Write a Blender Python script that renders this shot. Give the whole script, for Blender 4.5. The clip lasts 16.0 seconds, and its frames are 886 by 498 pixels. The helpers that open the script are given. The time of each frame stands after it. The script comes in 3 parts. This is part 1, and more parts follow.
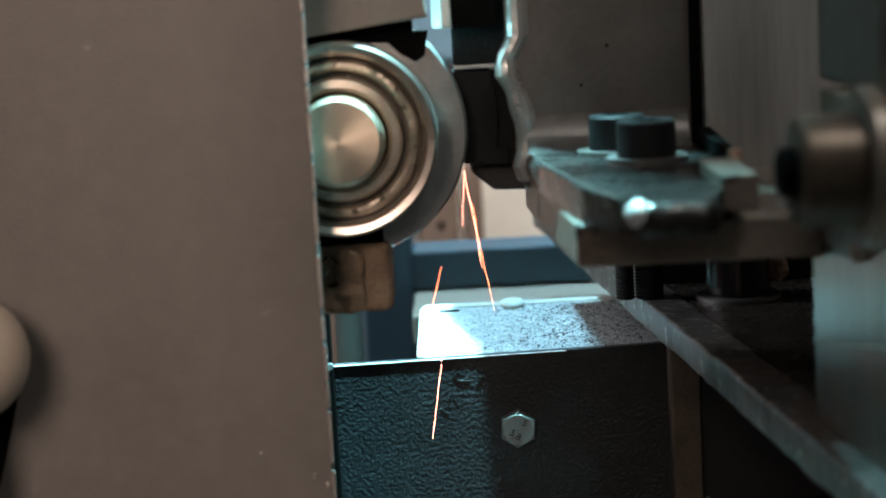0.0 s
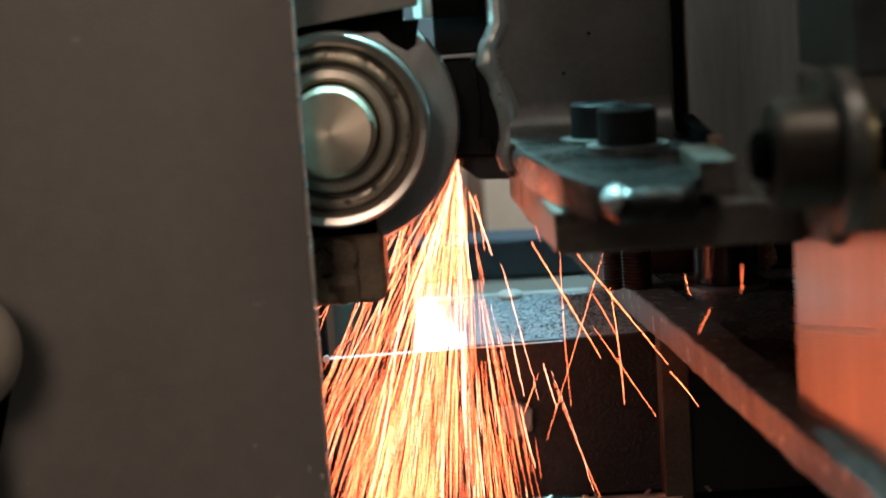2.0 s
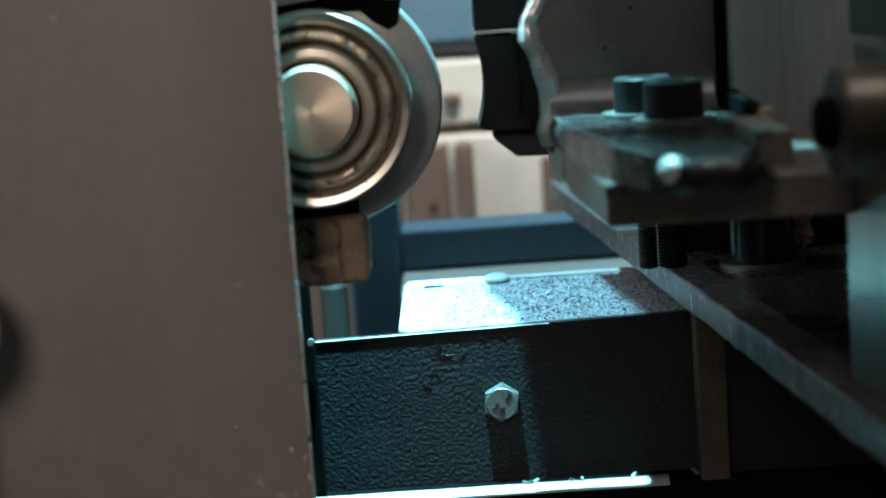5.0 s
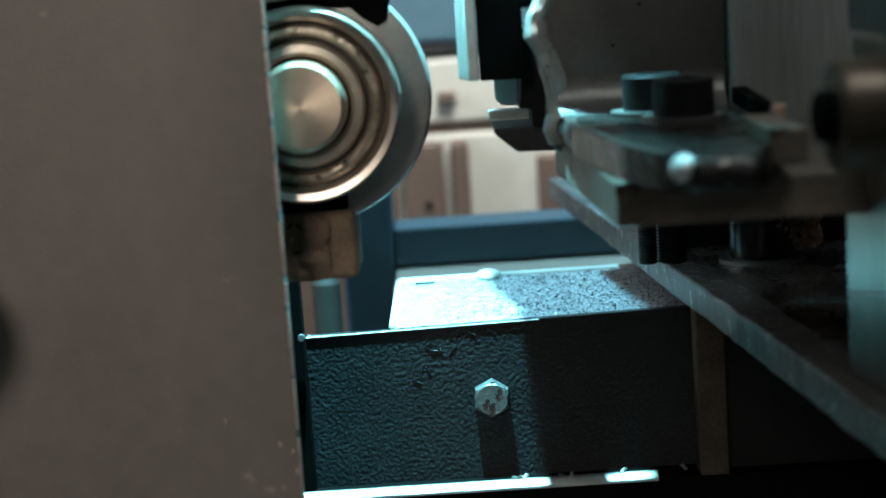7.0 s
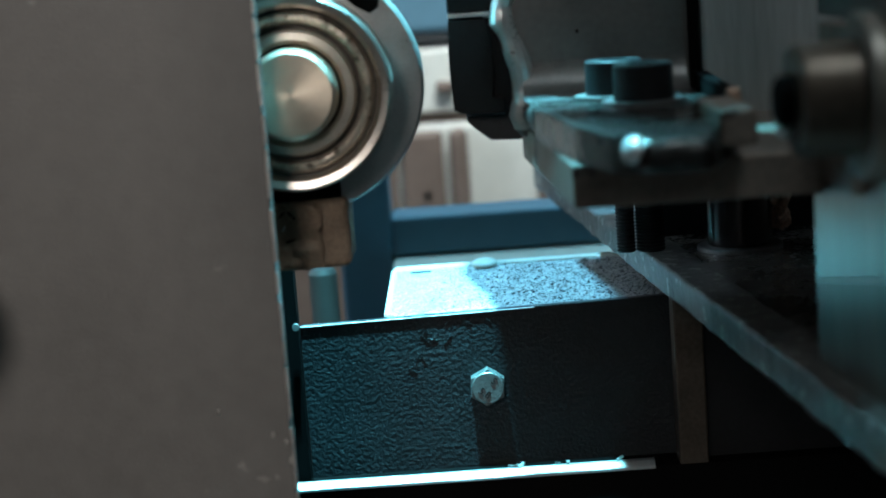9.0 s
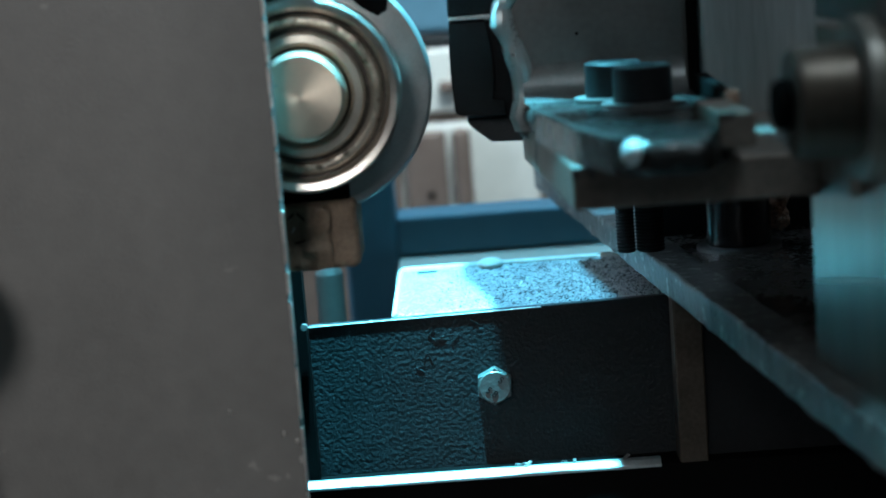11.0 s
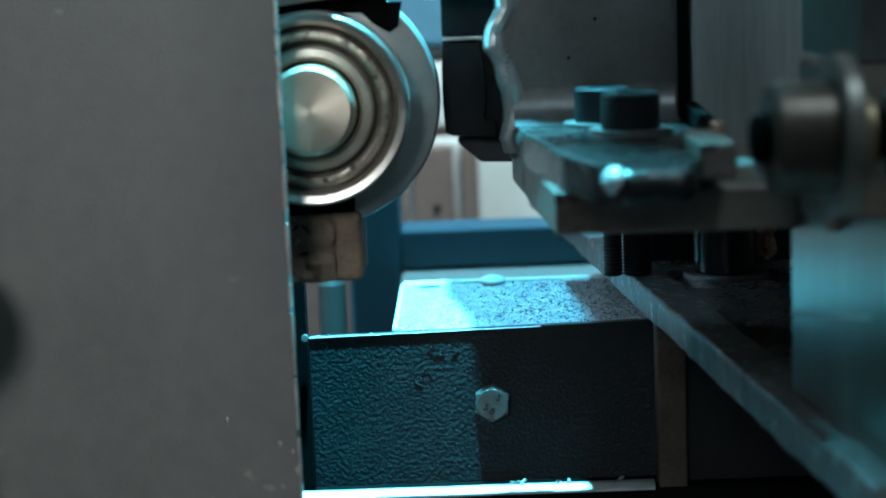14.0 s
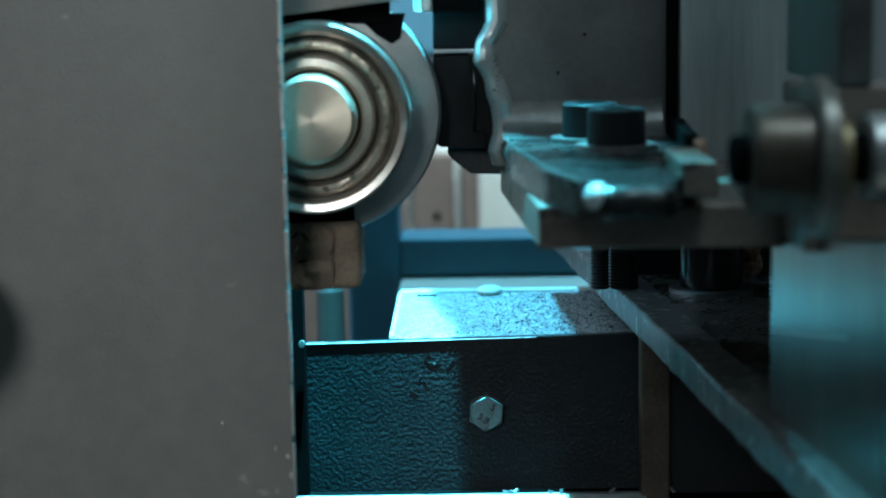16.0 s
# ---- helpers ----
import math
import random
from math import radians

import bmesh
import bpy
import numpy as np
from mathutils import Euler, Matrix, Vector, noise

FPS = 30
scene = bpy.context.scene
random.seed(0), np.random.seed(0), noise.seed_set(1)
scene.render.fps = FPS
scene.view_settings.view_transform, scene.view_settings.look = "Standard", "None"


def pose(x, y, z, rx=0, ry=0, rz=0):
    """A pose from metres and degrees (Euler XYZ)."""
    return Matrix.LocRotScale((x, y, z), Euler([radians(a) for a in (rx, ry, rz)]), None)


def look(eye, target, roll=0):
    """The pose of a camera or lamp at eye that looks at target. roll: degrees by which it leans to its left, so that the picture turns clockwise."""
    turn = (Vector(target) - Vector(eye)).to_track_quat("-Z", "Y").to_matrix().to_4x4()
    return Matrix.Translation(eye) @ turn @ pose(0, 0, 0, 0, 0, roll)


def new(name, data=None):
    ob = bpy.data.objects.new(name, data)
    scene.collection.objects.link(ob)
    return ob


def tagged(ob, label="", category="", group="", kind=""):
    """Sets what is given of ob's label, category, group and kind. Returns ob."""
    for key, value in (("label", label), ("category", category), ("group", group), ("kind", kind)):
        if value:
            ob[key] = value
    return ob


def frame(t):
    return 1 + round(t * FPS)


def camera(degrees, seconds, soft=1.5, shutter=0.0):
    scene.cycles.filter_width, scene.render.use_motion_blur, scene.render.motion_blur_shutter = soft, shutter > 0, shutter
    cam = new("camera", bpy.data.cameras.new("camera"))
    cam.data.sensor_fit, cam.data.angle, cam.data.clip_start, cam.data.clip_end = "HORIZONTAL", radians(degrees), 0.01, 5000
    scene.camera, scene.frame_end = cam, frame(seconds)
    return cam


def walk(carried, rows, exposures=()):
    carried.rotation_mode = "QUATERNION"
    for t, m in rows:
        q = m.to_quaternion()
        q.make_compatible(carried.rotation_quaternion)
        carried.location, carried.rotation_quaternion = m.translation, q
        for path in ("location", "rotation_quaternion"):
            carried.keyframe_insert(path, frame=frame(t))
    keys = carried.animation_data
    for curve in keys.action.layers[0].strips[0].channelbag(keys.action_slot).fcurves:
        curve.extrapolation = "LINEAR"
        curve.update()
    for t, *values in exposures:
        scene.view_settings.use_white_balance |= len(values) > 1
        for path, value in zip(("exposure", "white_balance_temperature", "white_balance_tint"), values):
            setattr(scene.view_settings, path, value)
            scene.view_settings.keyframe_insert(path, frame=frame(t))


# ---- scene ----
cam = camera(30.0, 16.0, soft=1.8)
PATH = [
    (0, -0.01255, -0.00230, 0.00997, 0.002, -9.174, 3.128),
    (0.5, -0.01265, 0.00141, 0.00867, 0.091, -9.282, 3.124),
    (1, -0.01552, 0.00144, 0.00422, -0.091, -8.979, 3.116),
    (1.5, -0.01086, 0.00161, 0.00584, 0.185, -9.170, 3.541),
    (2, -0.00788, -0.00040, 0.00659, 0.165, -9.243, 3.737),
    (2.5, -0.00750, 0.00135, 0.00457, -0.038, -9.230, 3.725),
    (3, -0.00884, 0.00192, 0.00396, -0.067, -9.377, 3.878),
    (3.5, -0.01051, 0.00392, 0.00338, -0.252, -9.462, 3.867),
    (6, 0.00020, -0.00031, 0.00082, 0.159, -9.502, 3.894),
    (6.5, -0.00014, -0.00184, 0.00121, 0.082, -9.510, 3.809),
    (7, 0.00000, 0.00000, 0.00000, 0.000, -9.500, 3.800),
    (7.5, -0.00033, 0.00040, -0.00121, -0.028, -9.564, 3.929),
    (8, -0.00057, 0.00235, -0.00186, -0.012, -9.675, 3.883),
    (8.5, 0.00143, 0.00308, -0.00179, 0.033, -9.762, 4.048),
    (9, 0.00361, 0.00254, -0.00183, 0.068, -9.806, 4.184),
    (11.5, 0.00055, -0.00247, 0.00125, 0.051, -9.869, 4.330),
    (12, 0.00060, -0.00164, 0.00262, 0.083, -9.889, 4.318),
    (12.5, 0.00306, -0.00233, 0.00269, 0.163, -9.783, 4.228),
    (13, 0.00394, -0.00484, 0.00294, 0.319, -9.725, 3.690),
    (13.5, 0.00352, -0.00482, 0.00281, 0.454, -9.571, 3.016),
    (14, 0.00168, -0.00537, 0.00260, 0.560, -9.451, 2.256),
    (14.5, 0.00004, -0.00708, 0.00275, 0.609, -9.342, 1.760),
    (15, -0.00133, -0.00707, 0.00196, 0.659, -9.287, 1.139),
    (15.5, 0.00300, -0.00862, 0.00327, 0.793, -9.295, 1.078),
    (16, 0.00267, -0.01047, 0.00486, 0.759, -9.231, 1.071)
]
EXPOSURES = [(0, 0.20, 7050, 19), (0.8, -0.12, 7000, 17), (1.5, -0.52, 7150, 17), (2.0, -0.62, 7250, 17), (2.9, -0.74, 7250, 17), (3.5, -0.50, 6800, 15), (5.8, -0.09, 6330, 8), (7.5, -0.10, 6180, 5), (8.3, -0.09, 5900, 4), (9.2, -0.07, 5550, 1), (11.5, 0.04, 5100, -3), (12.5, 0.08, 4960, -6), (16, 0.20, 4880, -11)]
walk(cam, [(t, pose(x, y, z, 90 + p, r, yw)) for t, x, y, z, yw, p, r in PATH], EXPOSURES)

cam.data.dof.use_dof, cam.data.dof.focus_distance, cam.data.dof.aperture_fstop = True, 0.675, 9.5

# ---- world and lamps ----
world = bpy.data.worlds.new("hall")
scene.world = world
world.use_nodes = True
world.node_tree.nodes["Background"].inputs[0].default_value = (0.45, 0.62, 0.7, 1)
world.node_tree.nodes["Background"].inputs[1].default_value = 0.2


def area(name, eye, target, size, watts, colour, spread=180):
    lamp = bpy.data.lights.new(name, "AREA")
    lamp.size, lamp.energy, lamp.color, lamp.spread = size, watts, colour, radians(spread)
    ob = new(name, lamp)
    ob.matrix_world = look(eye, target)
    return ob


spot = bpy.data.lights.new("machine_lamp", "SPOT")
spot.energy, spot.color, spot.spot_size, spot.spot_blend, spot.shadow_soft_size = 128.0, (0.30, 0.88, 1.0), radians(64), 0.98, 0.007
new("machine_lamp", spot).matrix_world = look((-0.026, 0.606, 0.38), (-0.026, 0.612, -0.15))
area("rear_lamp", (0.030, 1.02, 0.90), (0.03, 0.74, -0.14), 0.016, 2.6, (0.28, 0.76, 1.0), 60)
# Added warm fill from behind the camera; no such lamp is known.
area("warm_fill", (-0.30, -1.0, 0.60), (-0.10, 0.55, -0.05), 0.5, 12.8, (1.0, 0.83, 0.72))
# Invented lamp that brightens the bracket, cap screw and back plate.
area("tool_fill", (0.16, 0.25, 0.44), (0.11, 0.52, -0.06), 0.12, 0.68, (0.92, 0.92, 0.86))
# Unseen side fill, added to light the frame and cabinet fronts.
area("frame_fill", (-1.2, 0.90, 0.5), (0.0, 1.25, -0.15), 0.30, 8.0, (0.85, 0.93, 1.0))
# Made-up fill that sets how bright the cabinet behind looks.
area("cabinet_fill", (0.1, 1.10, 0.55), (0.0, 2.2, 0.20), 0.30, 15.0, (1.0, 0.97, 0.90))


# ---- materials ----
def material(name, base, rough=0.5, metal=0.0, vary=0.25, scale=60.0, bump=0.0, bump_scale=400.0, spots=None, spot_scale=300.0, spot_edge=0.62, stretch=None, spec=0.5):
    """A surface with wear at two scales, fine relief and optional specks."""
    m = bpy.data.materials.new(name)
    m.use_nodes = True
    n, l = m.node_tree.nodes, m.node_tree.links
    b = n["Principled BSDF"]
    b.inputs["Metallic"].default_value = metal
    b.inputs["Specular IOR Level"].default_value = spec
    tc = n.new("ShaderNodeTexCoord")
    mp = n.new("ShaderNodeMapping")
    l.new(tc.outputs["Object"], mp.inputs["Vector"])
    if stretch:
        mp.inputs["Scale"].default_value = stretch
    big = n.new("ShaderNodeTexNoise")
    big.inputs["Scale"].default_value, big.inputs["Detail"].default_value = scale, 6
    fine = n.new("ShaderNodeTexNoise")
    fine.inputs["Scale"].default_value, fine.inputs["Detail"].default_value = scale * 9, 4
    for t in (big, fine):
        l.new(mp.outputs["Vector"], t.inputs["Vector"])
    mix = n.new("ShaderNodeMath")
    mix.operation = "MULTIPLY_ADD"
    mix.inputs[1].default_value = 0.6
    half = n.new("ShaderNodeMath")
    half.operation = "MULTIPLY"
    half.inputs[1].default_value = 0.4
    l.new(fine.outputs["Fac"], half.inputs[0])
    l.new(big.outputs["Fac"], mix.inputs[0])
    l.new(half.outputs[0], mix.inputs[2])
    ramp = n.new("ShaderNodeValToRGB")
    lo, hi = [c * (1 - vary) for c in base], [min(1, c * (1 + vary)) for c in base]
    ramp.color_ramp.elements[0].position, ramp.color_ramp.elements[0].color = 0.32, (*lo, 1)
    ramp.color_ramp.elements[1].position, ramp.color_ramp.elements[1].color = 0.68, (*hi, 1)
    l.new(mix.outputs[0], ramp.inputs["Fac"])
    colour = ramp.outputs["Color"]
    if spots:
        sp = n.new("ShaderNodeTexNoise")
        sp.inputs["Scale"].default_value, sp.inputs["Detail"].default_value = spot_scale, 3
        l.new(mp.outputs["Vector"], sp.inputs["Vector"])
        cut = n.new("ShaderNodeMapRange")
        cut.inputs["From Min"].default_value, cut.inputs["From Max"].default_value = spot_edge, spot_edge + 0.05
        l.new(sp.outputs["Fac"], cut.inputs["Value"])
        mc = n.new("ShaderNodeMix")
        mc.data_type = "RGBA"
        mc.inputs["B"].default_value = (*spots, 1)
        l.new(cut.outputs[0], mc.inputs["Factor"])
        l.new(colour, mc.inputs["A"])
        colour = mc.outputs["Result"]
    l.new(colour, b.inputs["Base Color"])
    rr = n.new("ShaderNodeMapRange")
    rr.inputs["To Min"].default_value, rr.inputs["To Max"].default_value = max(0.03, rough - 0.12), min(1, rough + 0.12)
    l.new(mix.outputs[0], rr.inputs["Value"])
    l.new(rr.outputs[0], b.inputs["Roughness"])
    if bump:
        bt = n.new("ShaderNodeTexNoise")
        bt.inputs["Scale"].default_value, bt.inputs["Detail"].default_value = bump_scale, 3
        l.new(mp.outputs["Vector"], bt.inputs["Vector"])
        bp = n.new("ShaderNodeBump")
        bp.inputs["Strength"].default_value, bp.inputs["Distance"].default_value = bump, 0.001
        l.new(bt.outputs["Fac"], bp.inputs["Height"])
        l.new(bp.outputs["Normal"], b.inputs["Normal"])
    return m


def glow(name, colour, strength):
    m = bpy.data.materials.new(name)
    m.use_nodes = True
    b = m.node_tree.nodes["Principled BSDF"]
    b.inputs["Base Color"].default_value = (0.02, 0.01, 0.01, 1)
    b.inputs["Emission Color"].default_value = (*colour, 1)
    b.inputs["Emission Strength"].default_value = strength
    return m


PLATE_PAINT = material("plate_paint", (0.145, 0.134, 0.123), 0.5, 0, 0.12, 16, 0.14, 900, (0.26, 0.245, 0.22), 75, 0.725)
BARE_EDGE = material("bare_edge", (0.55, 0.52, 0.48), 0.35, 0.8, 0.3, 90, 0.3, 700)
EDGE_STEEL = material("rubbed_bright_edge", (0.86, 0.87, 0.87), 0.40, 1.0, 0.15, 120, 0.15, 500)
BRIGHT_EDGE = material("near_white_edge", (0.64, 0.64, 0.63), 0.3, 0.3, 0.15, 120, 0.1, 600)
STEEL = material("turned_steel", (0.66, 0.61, 0.55), 0.30, 1.0, 0.10, 50, 0.05, 600)
SHAFT_STEEL = material("faced_steel", (0.82, 0.70, 0.55), 0.37, 1.0, 0.06, 60, 0.03, 900)
SHAFT_STEEL.node_tree.nodes["Principled BSDF"].inputs["Anisotropic"].default_value = 0.5
TURNED = SHAFT_STEEL.node_tree.nodes.new("ShaderNodeTangent")
TURNED.direction_type, TURNED.axis = "RADIAL", "Y"
SHAFT_STEEL.node_tree.links.new(TURNED.outputs[0], SHAFT_STEEL.node_tree.nodes["Principled BSDF"].inputs["Tangent"])
DULL_STEEL = material("dull_steel", (0.19, 0.185, 0.18), 0.45, 0.85, 0.25, 70, 0.08, 700)
GREASY = material("greasy_ring", (0.50, 0.425, 0.34), 0.38, 0.8, 0.5, 130, 1.0, 260, (0.16, 0.13, 0.10), 210, 0.60)
GROOVE = material("greasy_groove", (0.085, 0.070, 0.056), 0.4, 0.3, 0.4, 160, 0.3, 420)
RING_STEEL = material("ring_steel", (0.56, 0.50, 0.42), 0.4, 0.85, 0.2, 90, 0.1, 600)
OILY = material("oily_deck", (0.045, 0.041, 0.037), 0.27, 0.2, 0.5, 45, 0.3, 300, (0.10, 0.09, 0.08), 120, 0.66)
# Near-black for black parts, also painted into shaded gaps and recesses.
DARK_GAP = material("near_black", (0.004, 0.004, 0.004), 0.8, 0, 0.2, 80, spec=0.03)
WASHER_STEEL = material("stained_washer", (0.26, 0.24, 0.21), 0.42, 0.5, 0.35, 60, 0.15, 500)
BEND_STEEL = material("worn_bend", (0.115, 0.113, 0.11), 0.4, 0.65, 0.25, 90, 0.2, 420)
TIP_STEEL = material("near_white_steel", (0.85, 0.87, 0.87), 0.30, 0.25, 0.1, 90, 0.05, 600)
RIM_STEEL = material("lit_wheel_rim", (0.42, 0.43, 0.42), 0.32, 0.8, 0.15, 90, 0.15, 900)
WHEEL = material("wheel_face", (0.062, 0.052, 0.044), 0.62, 0.2, 0.15, 40, 0.25, 1500)
CAST = material("rough_casting", (0.22, 0.155, 0.105), 0.75, 0.1, 0.35, 90, 0.9, 160)
GUARD_PAINT = material("guard_paint", (0.22, 0.19, 0.165), 0.6, 0.1, 0.15, 40, 0.15, 300)
POST_PAINT = material("post_paint", (0.045, 0.036, 0.032), 0.6, 0, 0.2, 40, 0.1, 300)
HAMMERED = material("hammered_black", (0.015, 0.018, 0.020), 0.42, 0, 0.2, 30, 1.0, 600, spec=0.18)
BLACK = material("black_paint", (0.012, 0.013, 0.014), 0.5, 0, 0.3, 60, 0.15, 500, spec=0.25)
GRIT_DARK = material("dark_grit", (0.012, 0.016, 0.024), 0.5, 0.2, 0.4, 300, spec=0.3)
GRITTY = material("gritty_steel", (0.50, 0.525, 0.52), 0.45, 0.3, 0.4, 150, 1.0, 900, (0.24, 0.27, 0.30), 900, 0.50)
BEAD = material("sealant", (0.50, 0.52, 0.47), 0.55, 0, 0.15, 120, 0.3, 300)
BOLT_ZINC = material("dull_zinc", (0.18, 0.19, 0.185), 0.42, 0.6, 0.2, 150, 0.2, 900)
SCORED = material("scored_glint_metal", (0.90, 0.91, 0.90), 0.35, 0.2, 0.2, 200, 0.2, 900)
BRASSY = material("dull_brass", (0.24, 0.19, 0.10), 0.4, 0.6, 0.2, 120, 0.1, 600)
# Brown base carries the warm reflection on the dark cap screw.
CAP_STEEL = material("warm_dark_steel", (0.10, 0.080, 0.062), 0.40, 0.6, 0.4, 60, 0.15, 400)
SLAB_STEEL = material("slab_steel", (0.23, 0.19, 0.16), 0.5, 0.35, 0.35, 45, 0.12, 500, (0.06, 0.05, 0.045), 60, 0.62)
ZINC = material("zinc", (0.45, 0.46, 0.45), 0.38, 0.8, 0.2, 150, 0.2, 900)
MACHINED = material("machined_plate", (0.19, 0.19, 0.185), 0.45, 0.7, 0.4, 70, 0.5, 350, (0.42, 0.42, 0.40), 170, 0.60)
BRACKET = material("bracket_steel", (0.15, 0.143, 0.136), 0.42, 0.7, 0.18, 45, 0.05, 900, (0.03, 0.03, 0.03), 75, 0.76)
# Paler steel carries the lamp light on the bracket's rim and foot edge.
LIT_EDGE = material("lit_edge_steel", (0.50, 0.52, 0.51), 0.3, 0.7, 0.2, 110, 0.3, 420)
FOOT_STEEL = material("foot_steel", (0.075, 0.073, 0.070), 0.27, 0.8, 0.45, 60, 0.5, 260, (0.03, 0.028, 0.026), 110, 0.62)
GLOSS_BLACK = material("oiled_black", (0.012, 0.011, 0.011), 0.22, 0.3, 0.3, 90, 0.1, 500)
BLACK_OXIDE = material("black_oxide", (0.010, 0.010, 0.011), 0.55, 0.2, 0.25, 120, 0.15, 600, spec=0.25)
BRUSHED = material("brushed_steel", (0.20, 0.178, 0.152), 0.30, 0.92, 0.4, 35, 0.12, 500, stretch=(1, 1, 0.08))
DARK_BRUSHED = material("dark_brushed_steel", (0.50, 0.52, 0.52), 0.42, 0.6, 0.22, 60, 0.08, 500, stretch=(1, 1, 0.08))
PAD = material("friction_pad", (0.007, 0.0075, 0.008), 0.7, 0, 0.3, 200, 0.3, 900, spec=0.2)
JAW_STEEL = material("dark_jaw", (0.06, 0.062, 0.064), 0.42, 0.7, 0.25, 70, 0.08, 700)
TEAL_EDGE = material("pale_steel_edge", (0.55, 0.62, 0.60), 0.38, 0.6, 0.15, 100, 0.2, 500)
COPPERY = material("rusty_chips", (0.62, 0.44, 0.33), 0.30, 0.7, 0.5, 200, 1.0, 500, (0.7, 0.55, 0.45), 600, 0.6)
# Darker copy of the frame's blue-grey, for the crossbeam only.
BEAM_PAINT = material("blue_grey_darker", (0.05, 0.10, 0.135), 0.5, 0, 0.12, 8, 0.1, 100)
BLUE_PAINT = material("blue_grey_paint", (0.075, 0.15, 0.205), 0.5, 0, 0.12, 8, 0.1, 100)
CREAM = material("cream_sheet", (0.60, 0.59, 0.54), 0.45, 0, 0.10, 7, 0.1, 60)
BROWN_PANEL = material("brown_panel", (0.165, 0.122, 0.100), 0.42, 0.1, 0.15, 9, 0.1, 80)
GREY_GREEN = material("grey_green_paint", (0.24, 0.25, 0.22), 0.55, 0, 0.12, 8)
HALL = material("hall_wall_paint", (0.35, 0.34, 0.33), 0.8, 0, 0.1, 1.5)
CONCRETE = material("concrete", (0.22, 0.21, 0.2), 0.85, 0, 0.15, 2)
IVORY = material("ivory_plastic", (0.45, 0.385, 0.315), 0.4, 0, 0.06, 30)
HOT_ORANGE = glow("hot_orange", (1.0, 0.205, 0.085), 25.0)
HOT_PINK = glow("hot_pale", (1.0, 0.33, 0.21), 30.0)
HOT_DIM = glow("hot_dim", (1.0, 0.18, 0.07), 14.0)


# ---- mesh helpers ----
def part(name, bm, mat, parent=None, label="", smooth=False):
    me = bpy.data.meshes.new(name)
    bmesh.ops.recalc_face_normals(bm, faces=bm.faces)
    if smooth:
        for f in bm.faces:
            f.smooth = True
        for e in bm.edges:
            if len(e.link_faces) == 2 and e.calc_face_angle(0) > 0.3:
                e.smooth = False
    bm.to_mesh(me)
    bm.free()
    me.materials.append(mat)
    ob = new(name, me)
    ob.parent = parent
    if label:
        ob["label"] = label
    return ob


def thing(name, label, category, group="", kind="", at=(0, 0, 0)):
    ob = new(name)
    ob.location = at
    ob.empty_display_size = 0.01
    return tagged(ob, label, category, group, kind)


def box(x0, x1, y0, y1, z0, z1, bevel=0.0, seg=2, bm=None):
    own = bm or bmesh.new()
    made = bmesh.ops.create_cube(own, size=1, matrix=Matrix.Translation(((x0 + x1) / 2, (y0 + y1) / 2, (z0 + z1) / 2)) @ Matrix.Diagonal((x1 - x0, y1 - y0, z1 - z0, 1)))
    if bevel:
        edges = {e for v in made["verts"] for e in v.link_edges}
        bmesh.ops.bevel(own, geom=list(edges), offset=bevel, segments=seg, affect="EDGES", profile=0.5)
    return own


def prism(points, axis, a, b, bevel=0.0, seg=2):
    """A closed outline in the plane across the axis, drawn out from a to b."""
    bm = bmesh.new()
    place = {"x": lambda u, v, w: (w, u, v), "y": lambda u, v, w: (u, w, v), "z": lambda u, v, w: (u, v, w)}[axis]
    lo = [bm.verts.new(place(u, v, a)) for u, v in points]
    hi = [bm.verts.new(place(u, v, b)) for u, v in points]
    bm.faces.new(lo)
    bm.faces.new(hi[::-1])
    for i in range(len(points)):
        j = (i + 1) % len(points)
        bm.faces.new((lo[i], hi[i], hi[j], lo[j]))
    if bevel:
        bmesh.ops.bevel(bm, geom=list(bm.edges), offset=bevel, segments=seg, affect="EDGES", profile=0.5)
    return bm


def lathe(profile, centre, axis="y", steps=72):
    """Radius and distance along the axis, turned round it."""
    bm = bmesh.new()
    rings = []
    for r, d in profile:
        ring = []
        for k in range(steps):
            a = 2 * math.pi * k / steps
            c, s = r * math.cos(a), r * math.sin(a)
            p = {"y": (c, d, s), "z": (c, s, d), "x": (d, c, s)}[axis]
            ring.append(bm.verts.new(Vector(centre) + Vector(p)))
        rings.append(ring)
    for u, v in zip(rings, rings[1:]):
        for k in range(steps):
            j = (k + 1) % steps
            bm.faces.new((u[k], u[j], v[j], v[k]))
    bm.faces.new(rings[0])
    bm.faces.new(rings[-1][::-1])
    return bm


def roughen(bm, amount, scale, cuts=3):
    bmesh.ops.subdivide_edges(bm, edges=bm.edges[:], cuts=cuts, use_grid_fill=True)
    for v in bm.verts:
        d = noise.noise_vector(v.co * scale)
        v.co += d * amount
    return bm


def streak(bm, base, way, length, width, bend):
    """A thin tapered tail along a way, bent a little."""
    side = way.cross(Vector((0, 1, 0))).normalized()
    rows = []
    for k in range(6):
        u = k / 5
        w = width * (0.35 + 0.65 * math.sin(math.pi * (0.12 + 0.8 * u)))
        p = base + way * (length * u) + side * (bend * length * (u - 0.5) ** 2)
        rows.append([bm.verts.new(p + (side * math.cos(a) + Vector((0, 1, 0)) * math.sin(a)) * w / 2) for a in (0, 2.1, 4.2)])
    for a, b in zip(rows, rows[1:]):
        for k in range(3):
            bm.faces.new((a[k], a[(k + 1) % 3], b[(k + 1) % 3], b[k]))
    bm.faces.new(rows[0])
    bm.faces.new(rows[-1][::-1])


